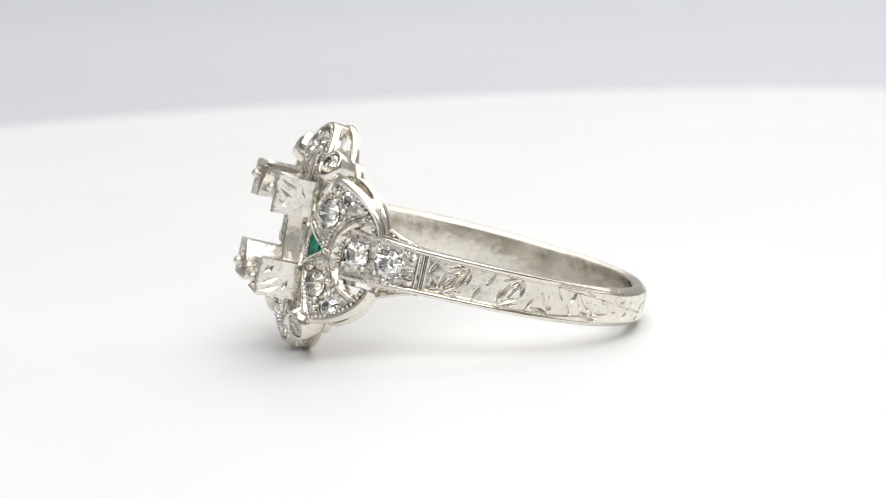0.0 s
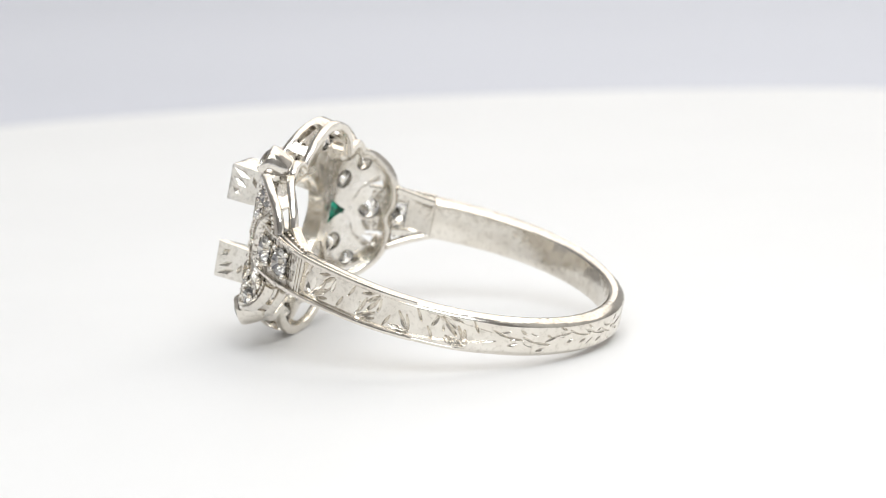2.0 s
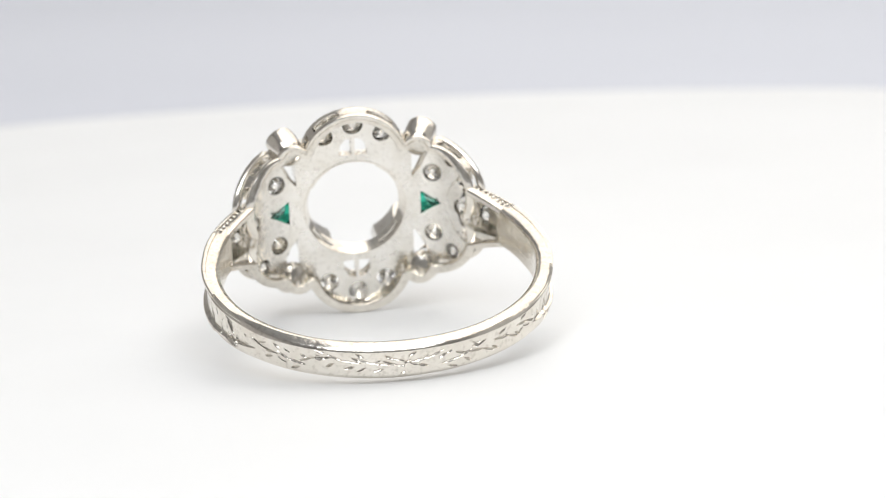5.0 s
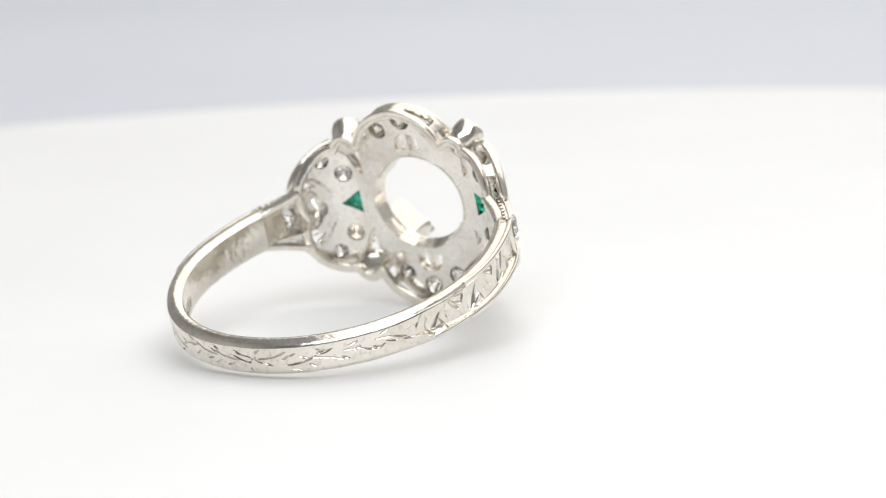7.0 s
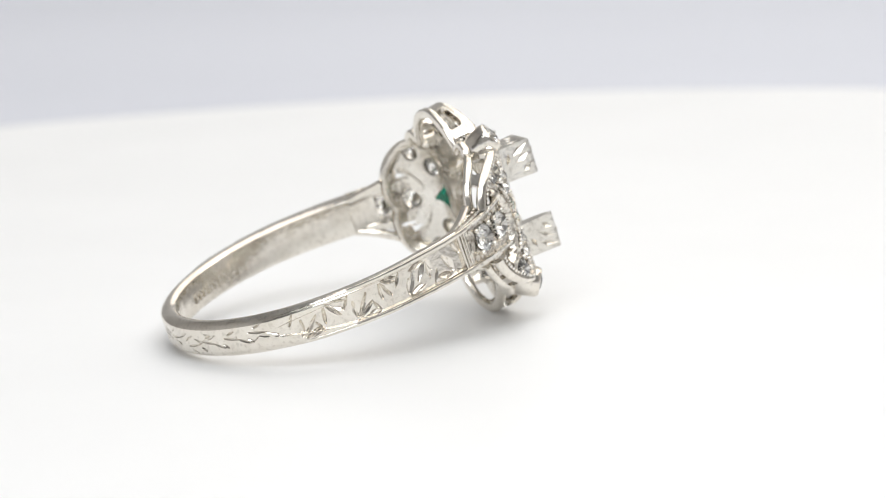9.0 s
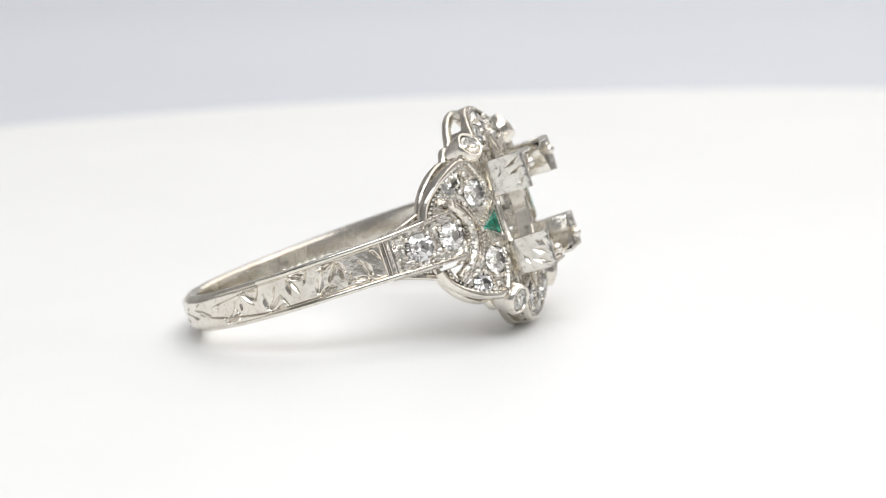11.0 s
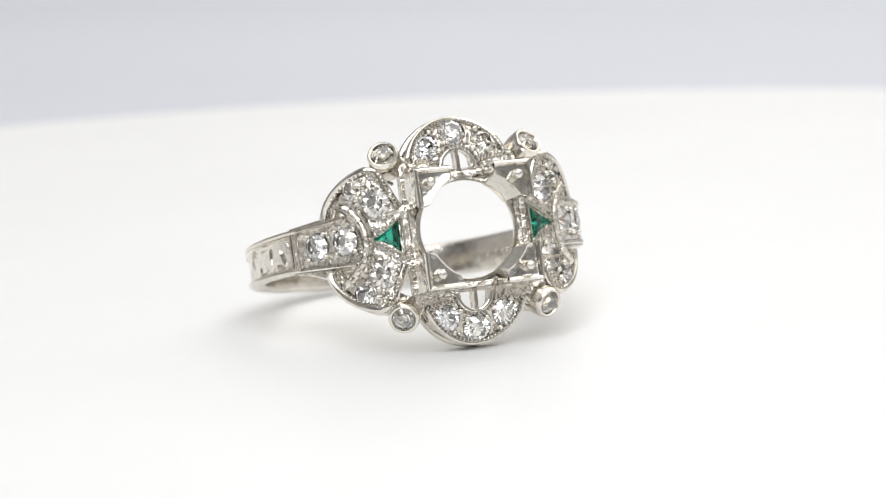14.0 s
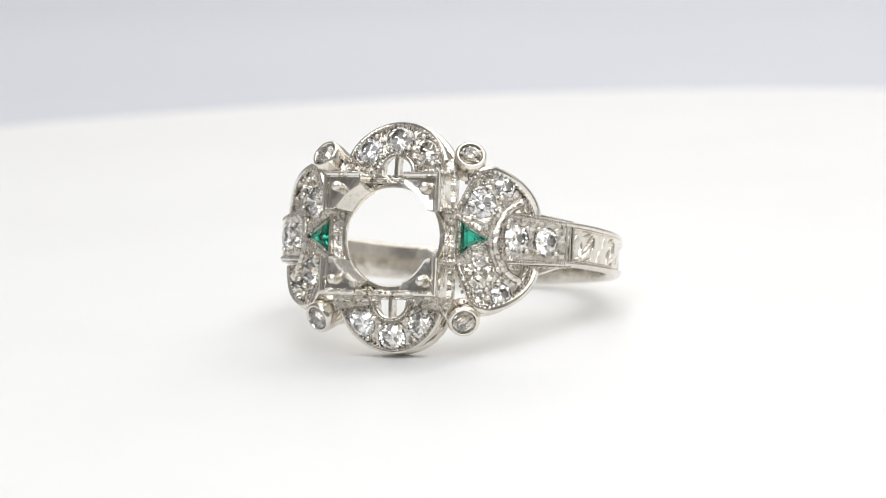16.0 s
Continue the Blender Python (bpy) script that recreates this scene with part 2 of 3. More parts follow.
def build_ring():
    ring = tagged(new("ring"), "antique platinum filigree ring with empty centre setting on white disc", "ring")
    stone = gem_mesh("stone_cut")
    stone.materials.append(DIAMOND)
    bead = ball_mesh("bead_shape")
    grains = bmesh.new()

    def grain(p, r):
        k = 6
        rows = [[grains.verts.new(p + Vector((math.cos(a + 0.3), math.sin(a + 0.3), 0)) * r * MM * math.cos(b) + Vector((0, 0, r * MM * math.sin(b)))) for a in angles(k)] for b in (-0.6, 0.6)]
        lo, hi = grains.verts.new(p - Vector((0, 0, r * MM))), grains.verts.new(p + Vector((0, 0, r * MM)))
        for i in range(k):
            j = (i + 1) % k
            grains.faces.new((rows[0][i], rows[0][j], rows[1][j], rows[1][i]))
            grains.faces.new((lo, rows[0][j], rows[0][i]))
            grains.faces.new((hi, rows[1][i], rows[1][j]))

    def grain_line(pts, r=0.11, step=0.215, lift=0.0):
        """A row of milgrain along face points (v, w)."""
        carry = 0.0
        for (v0, w0), (v1, w1) in zip(pts, pts[1:]):
            d = math.hypot(v1 - v0, w1 - w0)
            s = carry
            while s < d:
                f = s / d
                v, w = v0 + f * (v1 - v0), w0 + f * (w1 - w0)
                grain(P(v, w, front(v) + lift + 0.05), r * random.uniform(0.85, 1.12))
                s += step
            carry = s - d

    def put(mesh, name, m, r, parent=ring, label=""):
        ob = new(name, mesh)
        ob.parent = parent
        ob.matrix_basis = m @ Matrix.Diagonal((r * MM, r * MM, r * MM, 1))
        if label:
            ob["label"] = label
        return ob

    arc = lambda cx, cy, r, a0, a1, k: [(cx + r * math.cos(a0 + (a1 - a0) * i / k), cy + r * math.sin(a0 + (a1 - a0) * i / k)) for i in range(k + 1)]
    # pierced face plate, one bent sheet with a round seat
    N = 240
    bm = bmesh.new()
    rows = []
    steps = 14
    for side, dn in ((0, 0.0), (1, -0.62)):
        for k in range(steps + 1):
            f = k / steps if side == 0 else 1 - k / steps
            row = []
            for a in angles(N):
                r = 2.99 + (outline(a, 0.40) - 2.99) * f
                v, w = r * math.cos(a), r * math.sin(a)
                row.append(bm.verts.new(P(v, w, front(v) + dn)))
            rows.append(row)
    for p, q in zip(rows, rows[1:] + rows[:1]):
        for i in range(N):
            j = (i + 1) % N
            bm.faces.new((p[i], p[j], q[j], q[i]))
    bmesh.ops.recalc_face_normals(bm, faces=bm.faces)
    cuts = []
    for sx in (1, -1):
        for sy in (1, -1):
            cuts.append(prism([(sx * v, sy * w) for v, w in ((3.44, 1.68), (3.44, 4.0), (3.72, 4.15), (4.32, 3.85), (4.50, 3.72), (4.36, 3.18), (3.95, 2.28))], -1.6, 1.2))
            cuts.append(prism([(sx * v, sy * w) for v, w in ((0.10, 3.42), (0.10, 4.52), (0.48, 4.42), (0.76, 4.08), (0.84, 3.45))], -1.6, 1.2))
        bow = [(7.55 + (v - 7.55) * 0.975, w * 1.2) for v, w in arc(7.55, 0, 2.0, radians(268), radians(92), 28)]
        cuts.append(prism([(sx * 8.8, 1.56), (sx * 8.8, -1.56)] + [(sx * v, w) for v, w in bow if abs(w) < 1.56], -0.42, 1.6))
        for sy in (1, -1):
            ws = [1.5 + 0.68 * k / 8 for k in range(9)]
            near = [(7.55 - 1.95 * math.sqrt(1 - (w / 2.4) ** 2), w) for w in ws]
            far = [(4.55 + math.sqrt(2.40 ** 2 - (w - 1.25) ** 2), w) for w in ws]
            cuts.append(prism([(sx * v, sy * w) for v, w in near + far[::-1]], -2.2, 1.55))
        for v in (6.46, 7.5):
            cuts.append(cone(sx * v, 0.0, 0.62, 0.5, 0.4, -1.6))
    for v, w, r in FACE_STONES + SIDE_STONES:
        cuts.append(cone(v, w, r * 1.02, r * 0.42, 0.3, -1.3))
    for s in (1, -1):
        cuts.append(prism([(s * v, w) for v, w in ((3.92, 0.76), (3.92, -0.76), (5.1, 0.0))], -1.6, 1.2))
    plate = part("face_plate", carve(bm, cuts), WORN, ring, "pierced and milgrained platinum face plate")
    plate.data.materials.append(SATIN)
    for f in plate.data.polygons:
        f.material_index = 1 if f.normal.y > 0.45 else 0

    # raised rims of the four crescents
    for s in (1, -1):
        mid, reach = (3.40, 2.92) if s > 0 else (3.28, 2.97)
        outer = [(v, s * w) for v, w in arc(0, mid, reach, radians(17), radians(163), 40)]
        inn = [(v, s * w) for v, w in arc(0, 3.55, 0.99, radians(0), radians(180), 24)]
        for line, wd in ((outer, 0.30), (inn, 0.26)):
            bm = bmesh.new()
            tube(bm, [P(v, w, front(v) - 0.02) for v, w in line], wd, 0.34)
            part("crescent_rim", bm, POLISHED, ring)
        grain_line([(v * 0.965, s * mid + (w - s * mid) * 0.965) for v, w in outer], r=0.12, step=0.225, lift=0.12)
        grain_line([(v * 1.2, s * 3.55 + (w - s * 3.55) * 1.17) for v, w in inn], r=0.12, step=0.225, lift=0.12)
        for sv in (1, -1):
            grain_line([(sv * 1.15, s * 3.85), (sv * 2.95, s * 4.12)], lift=0.14)
            grain_line([(sv * 1.25, s * 3.98), (sv * 2.75, s * 4.25)], r=0.07, lift=0.12)
        # little stem across the arch
        bm = bmesh.new()
        tube(bm, [P(0, s * w, front(0) - 0.02) for w in (3.3, 3.7, 4.1, 4.55)], 0.24, 0.5)
        part("stem", bm, POLISHED, ring)
    for sx in (1, -1):
        for sy in (1, -1):
            rim = [(sx * v, sy * w) for v, w in [(3.74, 1.62), (4.02, 2.18), (4.30, 2.80), (4.50, 3.30), (4.72, 3.72)] + arc(4.60, 1.30, 2.65, radians(76), radians(5), 28)]
            bm = bmesh.new()
            tube(bm, [P(v, w, front(v) - 0.08) for v, w in rim], 0.42, 0.54)
            part("crescent_rim", bm, POLISHED, ring)
            grain_line([(sx * 4.62 + (v - sx * 4.62) * 0.95, sy * 1.28 + (w - sy * 1.28) * 0.965) for v, w in rim], r=0.12, step=0.225, lift=0.13)
            grain_line([(sx * 3.75, sy * 1.02), (sx * 5.40, sy * 0.42)], r=0.075, lift=0.12)
            grain_line([(sx * 3.98, sy * 1.5), (sx * 4.26, sy * 2.1), (sx * 4.60, sy * 2.9)], r=0.085, lift=0.12)
        inn = [(7.55 + (v - 7.55) * 0.98, w * 1.19) for v, w in arc(7.55, 0, 2.06, radians(118), radians(242), 34)]
        bm = bmesh.new()
        tube(bm, [P(sx * v, w, front(v) - 0.22) for v, w in inn], 0.46, 0.62)
        part("crescent_rim", bm, WORN, ring)
        grain_line([(sx * (7.55 + (v - 7.55) * 1.11), w * 1.11) for v, w in inn if abs(w) < 1.75], r=0.11, lift=0.12)

    # corner claws round the empty seat
    for sx in (1, -1):
        for sy in (1, -1):
            O = 3.38
            leg = 2.1
            top = -0.14
            hyp = [(2.0 * math.cos(a) * 1.375, 2.0 * math.sin(a) * 1.375) for a in [radians(x) for x in (62, 56, 50, 45, 40, 34, 28)]]
            pts = [(O, O), (O - leg, O)] + [(O - leg, O - 0.5)] + hyp + [(O - 0.5, O - leg), (O, O - leg)]
            bm = bmesh.new()
            k = len(pts)
            taper = lambda p, f: (p[0] + (2.3 - p[0]) * f, p[1] + (2.3 - p[1]) * f)
            levels = [(-2.9, 0.06), (-2.0, 0.05), (-1.0, 0.02), (top - 0.10, 0.0)]
            rws = []
            low = lambda i, n: n if i in (0, 1, k - 1) else min(n, top - 0.20)
            for n, f in levels:
                back = 1.0 + 0.085 * max(0.0, 1 + (n - top) / 1.6) ** 1.5
                g = [(back, back) if 2 < i < k - 2 else (1, 1) for i in range(k)]
                rws.append([bm.verts.new(P(sx * taper(p, f)[0] * g[i][0], sy * taper(p, f)[1] * g[i][1], low(i, n) + 0.01 * n)) for i, p in enumerate(pts)])
            for d, n in ((0.05, top + 0.01), (0.14, top + 0.06), (0.24, top - 0.01), (0.31, top - 0.24), (0.40, top - 0.26)):
                rim = []
                for i, (v, w) in enumerate(pts):
                    g = d * 0.16 if i not in (0, 1, k - 1) else 0.0
                    v, w = (min(v, O - d), min(w, O - d)) if i in (0, 1, k - 1) else (v * 1.08 + g, w * 1.08 + g) if 2 < i < k - 2 else (v + g, w + g)
                    rim.append(bm.verts.new(P(sx * v, sy * w, n if i in (0, 1, k - 1) else top - 0.21 - 0.08 * d)))
                rws.append(rim)
            for p, q in zip(rws, rws[1:]):
                for i in range(k):
                    j = (i + 1) % k
                    bm.faces.new((p[i], p[j], q[j], q[i]))
            bm.faces.new(rws[0])
            bm.faces.new(rws[-1])
            bmesh.ops.recalc_face_normals(bm, faces=bm.faces)
            nicks = []
            for face in (0, 1):
                for a0, n0, a1, n1 in ((3.2, -0.25, 2.65, -1.55), (2.7, -0.3, 2.15, -1.35), (2.1, -0.35, 1.6, -1.0), (3.1, -1.5, 2.1, -1.9)):
                    a0, a1 = a0 + random.uniform(-0.08, 0.08), a1 + random.uniform(-0.08, 0.08)
                    am, nm = (a0 + a1) / 2, (n0 + n1) / 2
                    L = math.hypot(a1 - a0, n1 - n0)
                    da, dn = -(n1 - n0) / L * 0.25, (a1 - a0) / L * 0.25
                    pos = lambda a, o, n: P(sx * (O + o), sy * a, n) if face == 0 else P(sx * a, sy * (O + o), n)
                    c = bmesh.new()
                    e0, e1, l, r, i0, o0 = [c.verts.new(q) for q in (pos(a0, 0.01, n0), pos(a1, 0.01, n1), pos(am + da, 0.02, nm + dn), pos(am - da, 0.02, nm - dn), pos(am, -0.16, nm), pos(am, 0.2, nm))]
                    for t in ((e0, l, i0), (l, e1, i0), (e1, r, i0), (r, e0, i0), (e0, l, o0), (l, e1, o0), (e1, r, o0), (r, e0, o0)):
                        c.faces.new(t)
                    bmesh.ops.recalc_face_normals(c, faces=c.faces)
                    nicks.append(c)
            bm = carve(bm, nicks)
            claw = part("corner_claw", bm, BRIGHT, ring, "bright-cut square corner claw")
            put(bead, "claw_bead", Matrix.Translation(P(sx * 2.54, sy * 2.54, top + 0.10)), 0.30, claw)
    # seat wall round the hole
    bm = bmesh.new()
    rows = []
    for r, n in ((2.98, -3.31), (2.72, -2.42), (2.78, -2.34), (2.95, -2.36), (3.03, -2.5), (3.06, -3.31)):
        rows.append([bm.verts.new(P(r * math.cos(a), r * math.sin(a), n)) for a in angles(96)])
    for p, q in zip(rows, rows[1:] + rows[:1]):
        for i in range(96):
            j = (i + 1) % 96
            bm.faces.new((p[i], p[j], q[j], q[i]))
    part("seat_ring", bm, POLISHED, ring)
    for s in (1, -1):
        for horizontal in (0, 1):
            bm = bmesh.new()
            line = [(x, s * 3.08) for x in (-1.3, -0.6, 0, 0.6, 1.3)]
            tube(bm, [P(w, v, -2.62) if horizontal == 0 else P(v, w, -2.72) for w, v in line], 0.40, 0.56)
            part("seat_bar", bm, WORN, ring)

    # gallery rail behind the face, and its posts
    bm = bmesh.new()
    pts = []
    for a in angles(360):
        v, w = rail_point(a)
        pts.append(P(v, w, inner(v) + 0.1))
    for _ in range(2):
        pts = [(pts[i - 1] + pts[i] * 2 + pts[(i + 1) % len(pts)]) / 4 for i in range(len(pts))]
    tube(bm, pts, 0.58, 0.48, closed=True)
    part("gallery_rail", bm, POLISHED, ring, "scalloped polished gallery rail")
    # pierced gallery wall from the face to the rail, one window or two in each scallop
    for s in (0, 1):
        bm = bmesh.new()
        rows = []
        for i in range(220):
            a = radians(12.5 + 155.0 * i / 219) + s * math.pi
            ro, ri = outline(a, 0.02), outline(a, 0.46)
            v, w = ro * math.cos(a), ro * math.sin(a)
            rv, rw = rail_point(a)
            lo = P(rv * 1.025, rw * 1.025, inner(rv) + 0.1)
            li = P(rv * 0.975, rw * 0.975, inner(rv) + 0.1)
            hi = P(v, w, front(v) - 0.02)
            hj = P(ri * math.cos(a), ri * math.sin(a), front(v) - 0.1)
            rows.append([bm.verts.new(q) for q in (hi, hi.lerp(lo, 0.33) * 1.004, hi.lerp(lo, 0.66), lo, li, hj)])
        for p, q in zip(rows, rows[1:]):
            for i in range(6):
                j = (i + 1) % 6
                bm.faces.new((p[i], p[j], q[j], q[i]))
        bm.faces.new(rows[0])
        bm.faces.new(rows[-1])
        bmesh.ops.recalc_face_normals(bm, faces=bm.faces)
        holes = []
        for deg, half in ((75, 0.92), (105, 0.92), (59.5, 0.30), (120.5, 0.30), (47, 0.38), (133, 0.38), (33.5, 0.80), (146.5, 0.80), (19.5, 0.68), (160.5, 0.68)):
            a = radians(deg) + s * math.pi
            r = outline(a, 0.2)
            v, w = r * math.cos(a), r * math.sin(a)
            e = 0.02
            p0 = Vector((outline(a - e) * math.cos(a - e), outline(a - e) * math.sin(a - e)))
            p1 = Vector((outline(a + e) * math.cos(a + e), outline(a + e) * math.sin(a + e)))
            along = (p1 - p0).normalized()
            out = Vector((along.y, -along.x))
            mid, tall = (front(v) - 0.34 + inner(v) + 0.32) / 2, (front(v) - 0.20 - inner(v) - 0.20) / 2
            c = bmesh.new()
            ends = []
            for o in (-0.9, 0.9):
                ring_pts = []
                for k in range(16):
                    t = 2 * math.pi * (k + 0.5) / 16
                    x = half * math.copysign(abs(math.cos(t)) ** 0.5, math.cos(t))
                    y = tall * math.copysign(abs(math.sin(t)) ** 0.5, math.sin(t))
                    ring_pts.append(c.verts.new(P(v + along.x * x + out.x * o, w + along.y * x + out.y * o, mid + y)))
                ends.append(ring_pts)
            for k in range(16):
                j = (k + 1) % 16
                c.faces.new((ends[0][k], ends[0][j], ends[1][j], ends[1][k]))
            c.faces.new(ends[0])
            c.faces.new(ends[1])
            bmesh.ops.recalc_face_normals(c, faces=c.faces)
            holes.append(c)
        part("gallery_wall", carve(bm, holes), POLISHED, ring, "pierced polished gallery wall")

    # stones and the beads that hold them
    for v, w, r in FACE_STONES + SIDE_STONES:
        put(stone, "diamond", seat(v, w, 0.0, random.uniform(0, 45)), r * 0.97, label="old-cut colourless diamond")
        spin = math.degrees(math.atan2(w, v))
        for k in range(4):
            a = radians(spin + 45 + 90 * k)
            bv, bw = v + r * 1.02 * math.cos(a), w + r * 1.02 * math.sin(a)
            if math.hypot(bv, bw) < outline(math.atan2(bw, bv), 0.42):
                put(bead, "bead", seat(bv, bw, 0.12), random.uniform(0.15, 0.2))
    # pave grains raised between the stones
    for _ in range(2000):
        v, w = random.uniform(-6.9, 6.9), random.uniform(-6.3, 6.3)
        top = math.hypot(v, abs(w) - 3.55) > 1.12 and math.hypot(v, abs(w) - 3.28) < 2.72 and abs(w) > 3.95 + 0.08 * abs(v)
        side = 3.95 < abs(v) and math.hypot(abs(v) - 4.62, abs(w) - 1.28) < 2.36 and math.hypot(abs(v) - 7.55, w / 1.15) > 2.3 and abs(w) > 0.45 + 0.66 * (5.5 - abs(v)) and abs(w) < 3.7
        if (top or side) and all(math.hypot(v - a, w - b) > r * 1.06 for a, b, r in FACE_STONES + SIDE_STONES):
            grain(P(v, w, front(v) + 0.03), random.uniform(0.08, 0.14))

    # bezel-set stones at the corners
    for v, w in BEZELS:
        bm = bmesh.new()
        lathe(bm, [(a * MM, b * MM) for a, b in ((0.25, -1.72), (0.55, -1.66), (0.78, -1.42), (0.90, -1.0), (0.92, -0.45), (0.89, -0.05), (0.84, 0.12), (0.77, 0.19), (0.68, 0.18), (0.60, 0.08), (0.46, -0.3))], 40)
        bz = part("bezel", bm, POLISHED, ring, "round polished bezel cup")
        bz.matrix_basis = seat(v, w, 0.15) @ pose(0, 0, 0, -17 if w > 0 else 17, 11 if v > 0 else -11, 0)
        put(stone, "diamond", Matrix.Translation((0, 0, 0.10 * MM)) @ pose(0, 0, 0, 0, 0, random.uniform(0, 45)), 0.61, bz, "small old-cut diamond")

    # emeralds
    for s in (1, -1):
        tri = [(3.86, 0.88), (3.86, -0.88), (5.22, 0.0)]
        cx, cw = sum(p[0] for p in tri) / 3, 0.0
        bm = bmesh.new()
        lv = []
        for f, n in ((0.16, -0.78), (0.62, -0.42), (1.0, -0.02), (1.0, 0.05), (0.74, 0.19), (0.40, 0.25)):
            lv.append([bm.verts.new(P(s * (cx + (a - cx) * f), b * f, front(a) + n)) for a, b in tri])
        for p, q in zip(lv, lv[1:]):
            for i in range(3):
                j = (i + 1) % 3
                bm.faces.new((p[i], p[j], q[j], q[i]))
        bm.faces.new(lv[0])
        bm.faces.new(lv[-1])
        part("emerald", bm, EMERALD, ring, "triangular step-cut green emerald", smooth=False)
        big = [(3.70, 1.12), (3.70, -1.12), (5.42, 0.0)]
        bm = bmesh.new()
        tube(bm, [P(s * a, b, front(a) + 0.0) for a, b in big], 0.26, 0.4, closed=True)
        part("emerald_bezel", bm, WORN, ring)
        loop = [(s * a, b) for a, b in big] + [(s * big[0][0], big[0][1])]
        grain_line(loop, r=0.1, step=0.19, lift=0.2)

    build_shank(ring, stone, bead, put, grain)
    part("milgrain", grains, GRAIN, ring)["kind"] = "stuff"
    return ring


JOINT = radians(57.6)
SHIFT = 0.18   # the shoulders and the band beside them sit a little above the face's middle


def half_height(th):
    """Half the band's height at the angle th from the face."""
    t = abs(th)
    if t < JOINT:
        return 1.23 + (JOINT - t) / JOINT * 0.55
    f = min(1.0, (t - JOINT) / radians(95))
    return 1.23 - 0.19 * f ** 0.9


def band_radius(th):
    back = min(1.0, max(0.0, (abs(th) - 1.7) / 1.1))
    return 9.79 + 0.33 * max(0.0, 1 - (abs(th) - JOINT) / 0.36) ** 1.5 + 0.13 * back * back * (3 - 2 * back)


def strokes():
    """Engraved cuts on the band's outside: (arc start, w start, arc end, w end, half width, depth), in mm."""
    rnd = random.Random(11)
    out = []
    for side in (1, -1):
        s0 = R_OUT * (JOINT + 0.09)

        def cut(x0, w0, x1, w1, wd, dep):
            out.append((side * (s0 + x0), w0, side * (s0 + x1), w1, wd, dep))

        x, flip = 0.25, 1
        while x < 10.6:
            # a cluster of wedge cuts springing from one border, now and then a stem to the next
            lean = rnd.choice((-1, 1))
            for q, L in enumerate((1.2, 1.3, 0.95) if rnd.random() < 0.7 else (1.15, 1.25, 1.05, 0.75)):
                a = radians(22 + 31 * q + rnd.uniform(-13, 13))
                L *= rnd.uniform(0.8, 1.1)
                cut(x + lean * 0.2 * math.cos(a), (-0.74 + 0.2 * math.sin(a)) * flip, x + lean * L * math.cos(a), (-0.74 + L * math.sin(a)) * flip, rnd.uniform(0.13, 0.19), rnd.uniform(0.10, 0.16))
            cut(x + lean * 0.5, -0.70 * flip, x + lean * 1.2, -0.52 * flip, 0.09, 0.10)
            cut(x - lean * 0.25, 0.66 * flip, x - lean * 0.6, 0.1 * flip, 0.10, 0.12)
            x += rnd.uniform(1.5, 1.8)
            flip = -flip
        x = 11.2
        end = R_OUT * math.pi - s0
        while x < end:
            # light scrolls and single nicks round the back
            f = rnd.choice((-1, 1))
            y = rnd.uniform(-0.2, 0.2)
            cut(x, y - 0.28 * f, x + 0.7, y - 0.02 * f, 0.085, 0.07)
            cut(x + 0.7, y - 0.02 * f, x + 1.7, y + 0.10 * f, 0.085, 0.07)
            cut(x + 0.9, y + 0.42 * f, x + 1.35, y + 0.30 * f, 0.09, 0.08)
            cut(x + 1.5, y - 0.40 * f, x + 1.85, y - 0.22 * f, 0.10, 0.09)
            for q in range(2):
                a = rnd.uniform(0.2, 0.6) * rnd.choice((-1, 1))
                bx, by, L = x + rnd.uniform(0.0, 1.6), rnd.uniform(-0.42, 0.42), rnd.uniform(0.35, 0.7)
                cut(bx, by, bx + L * math.cos(a), by + L * math.sin(a) * 0.8, rnd.uniform(0.06, 0.10), rnd.uniform(0.04, 0.07))
            x += rnd.uniform(1.35, 1.8)
    return out


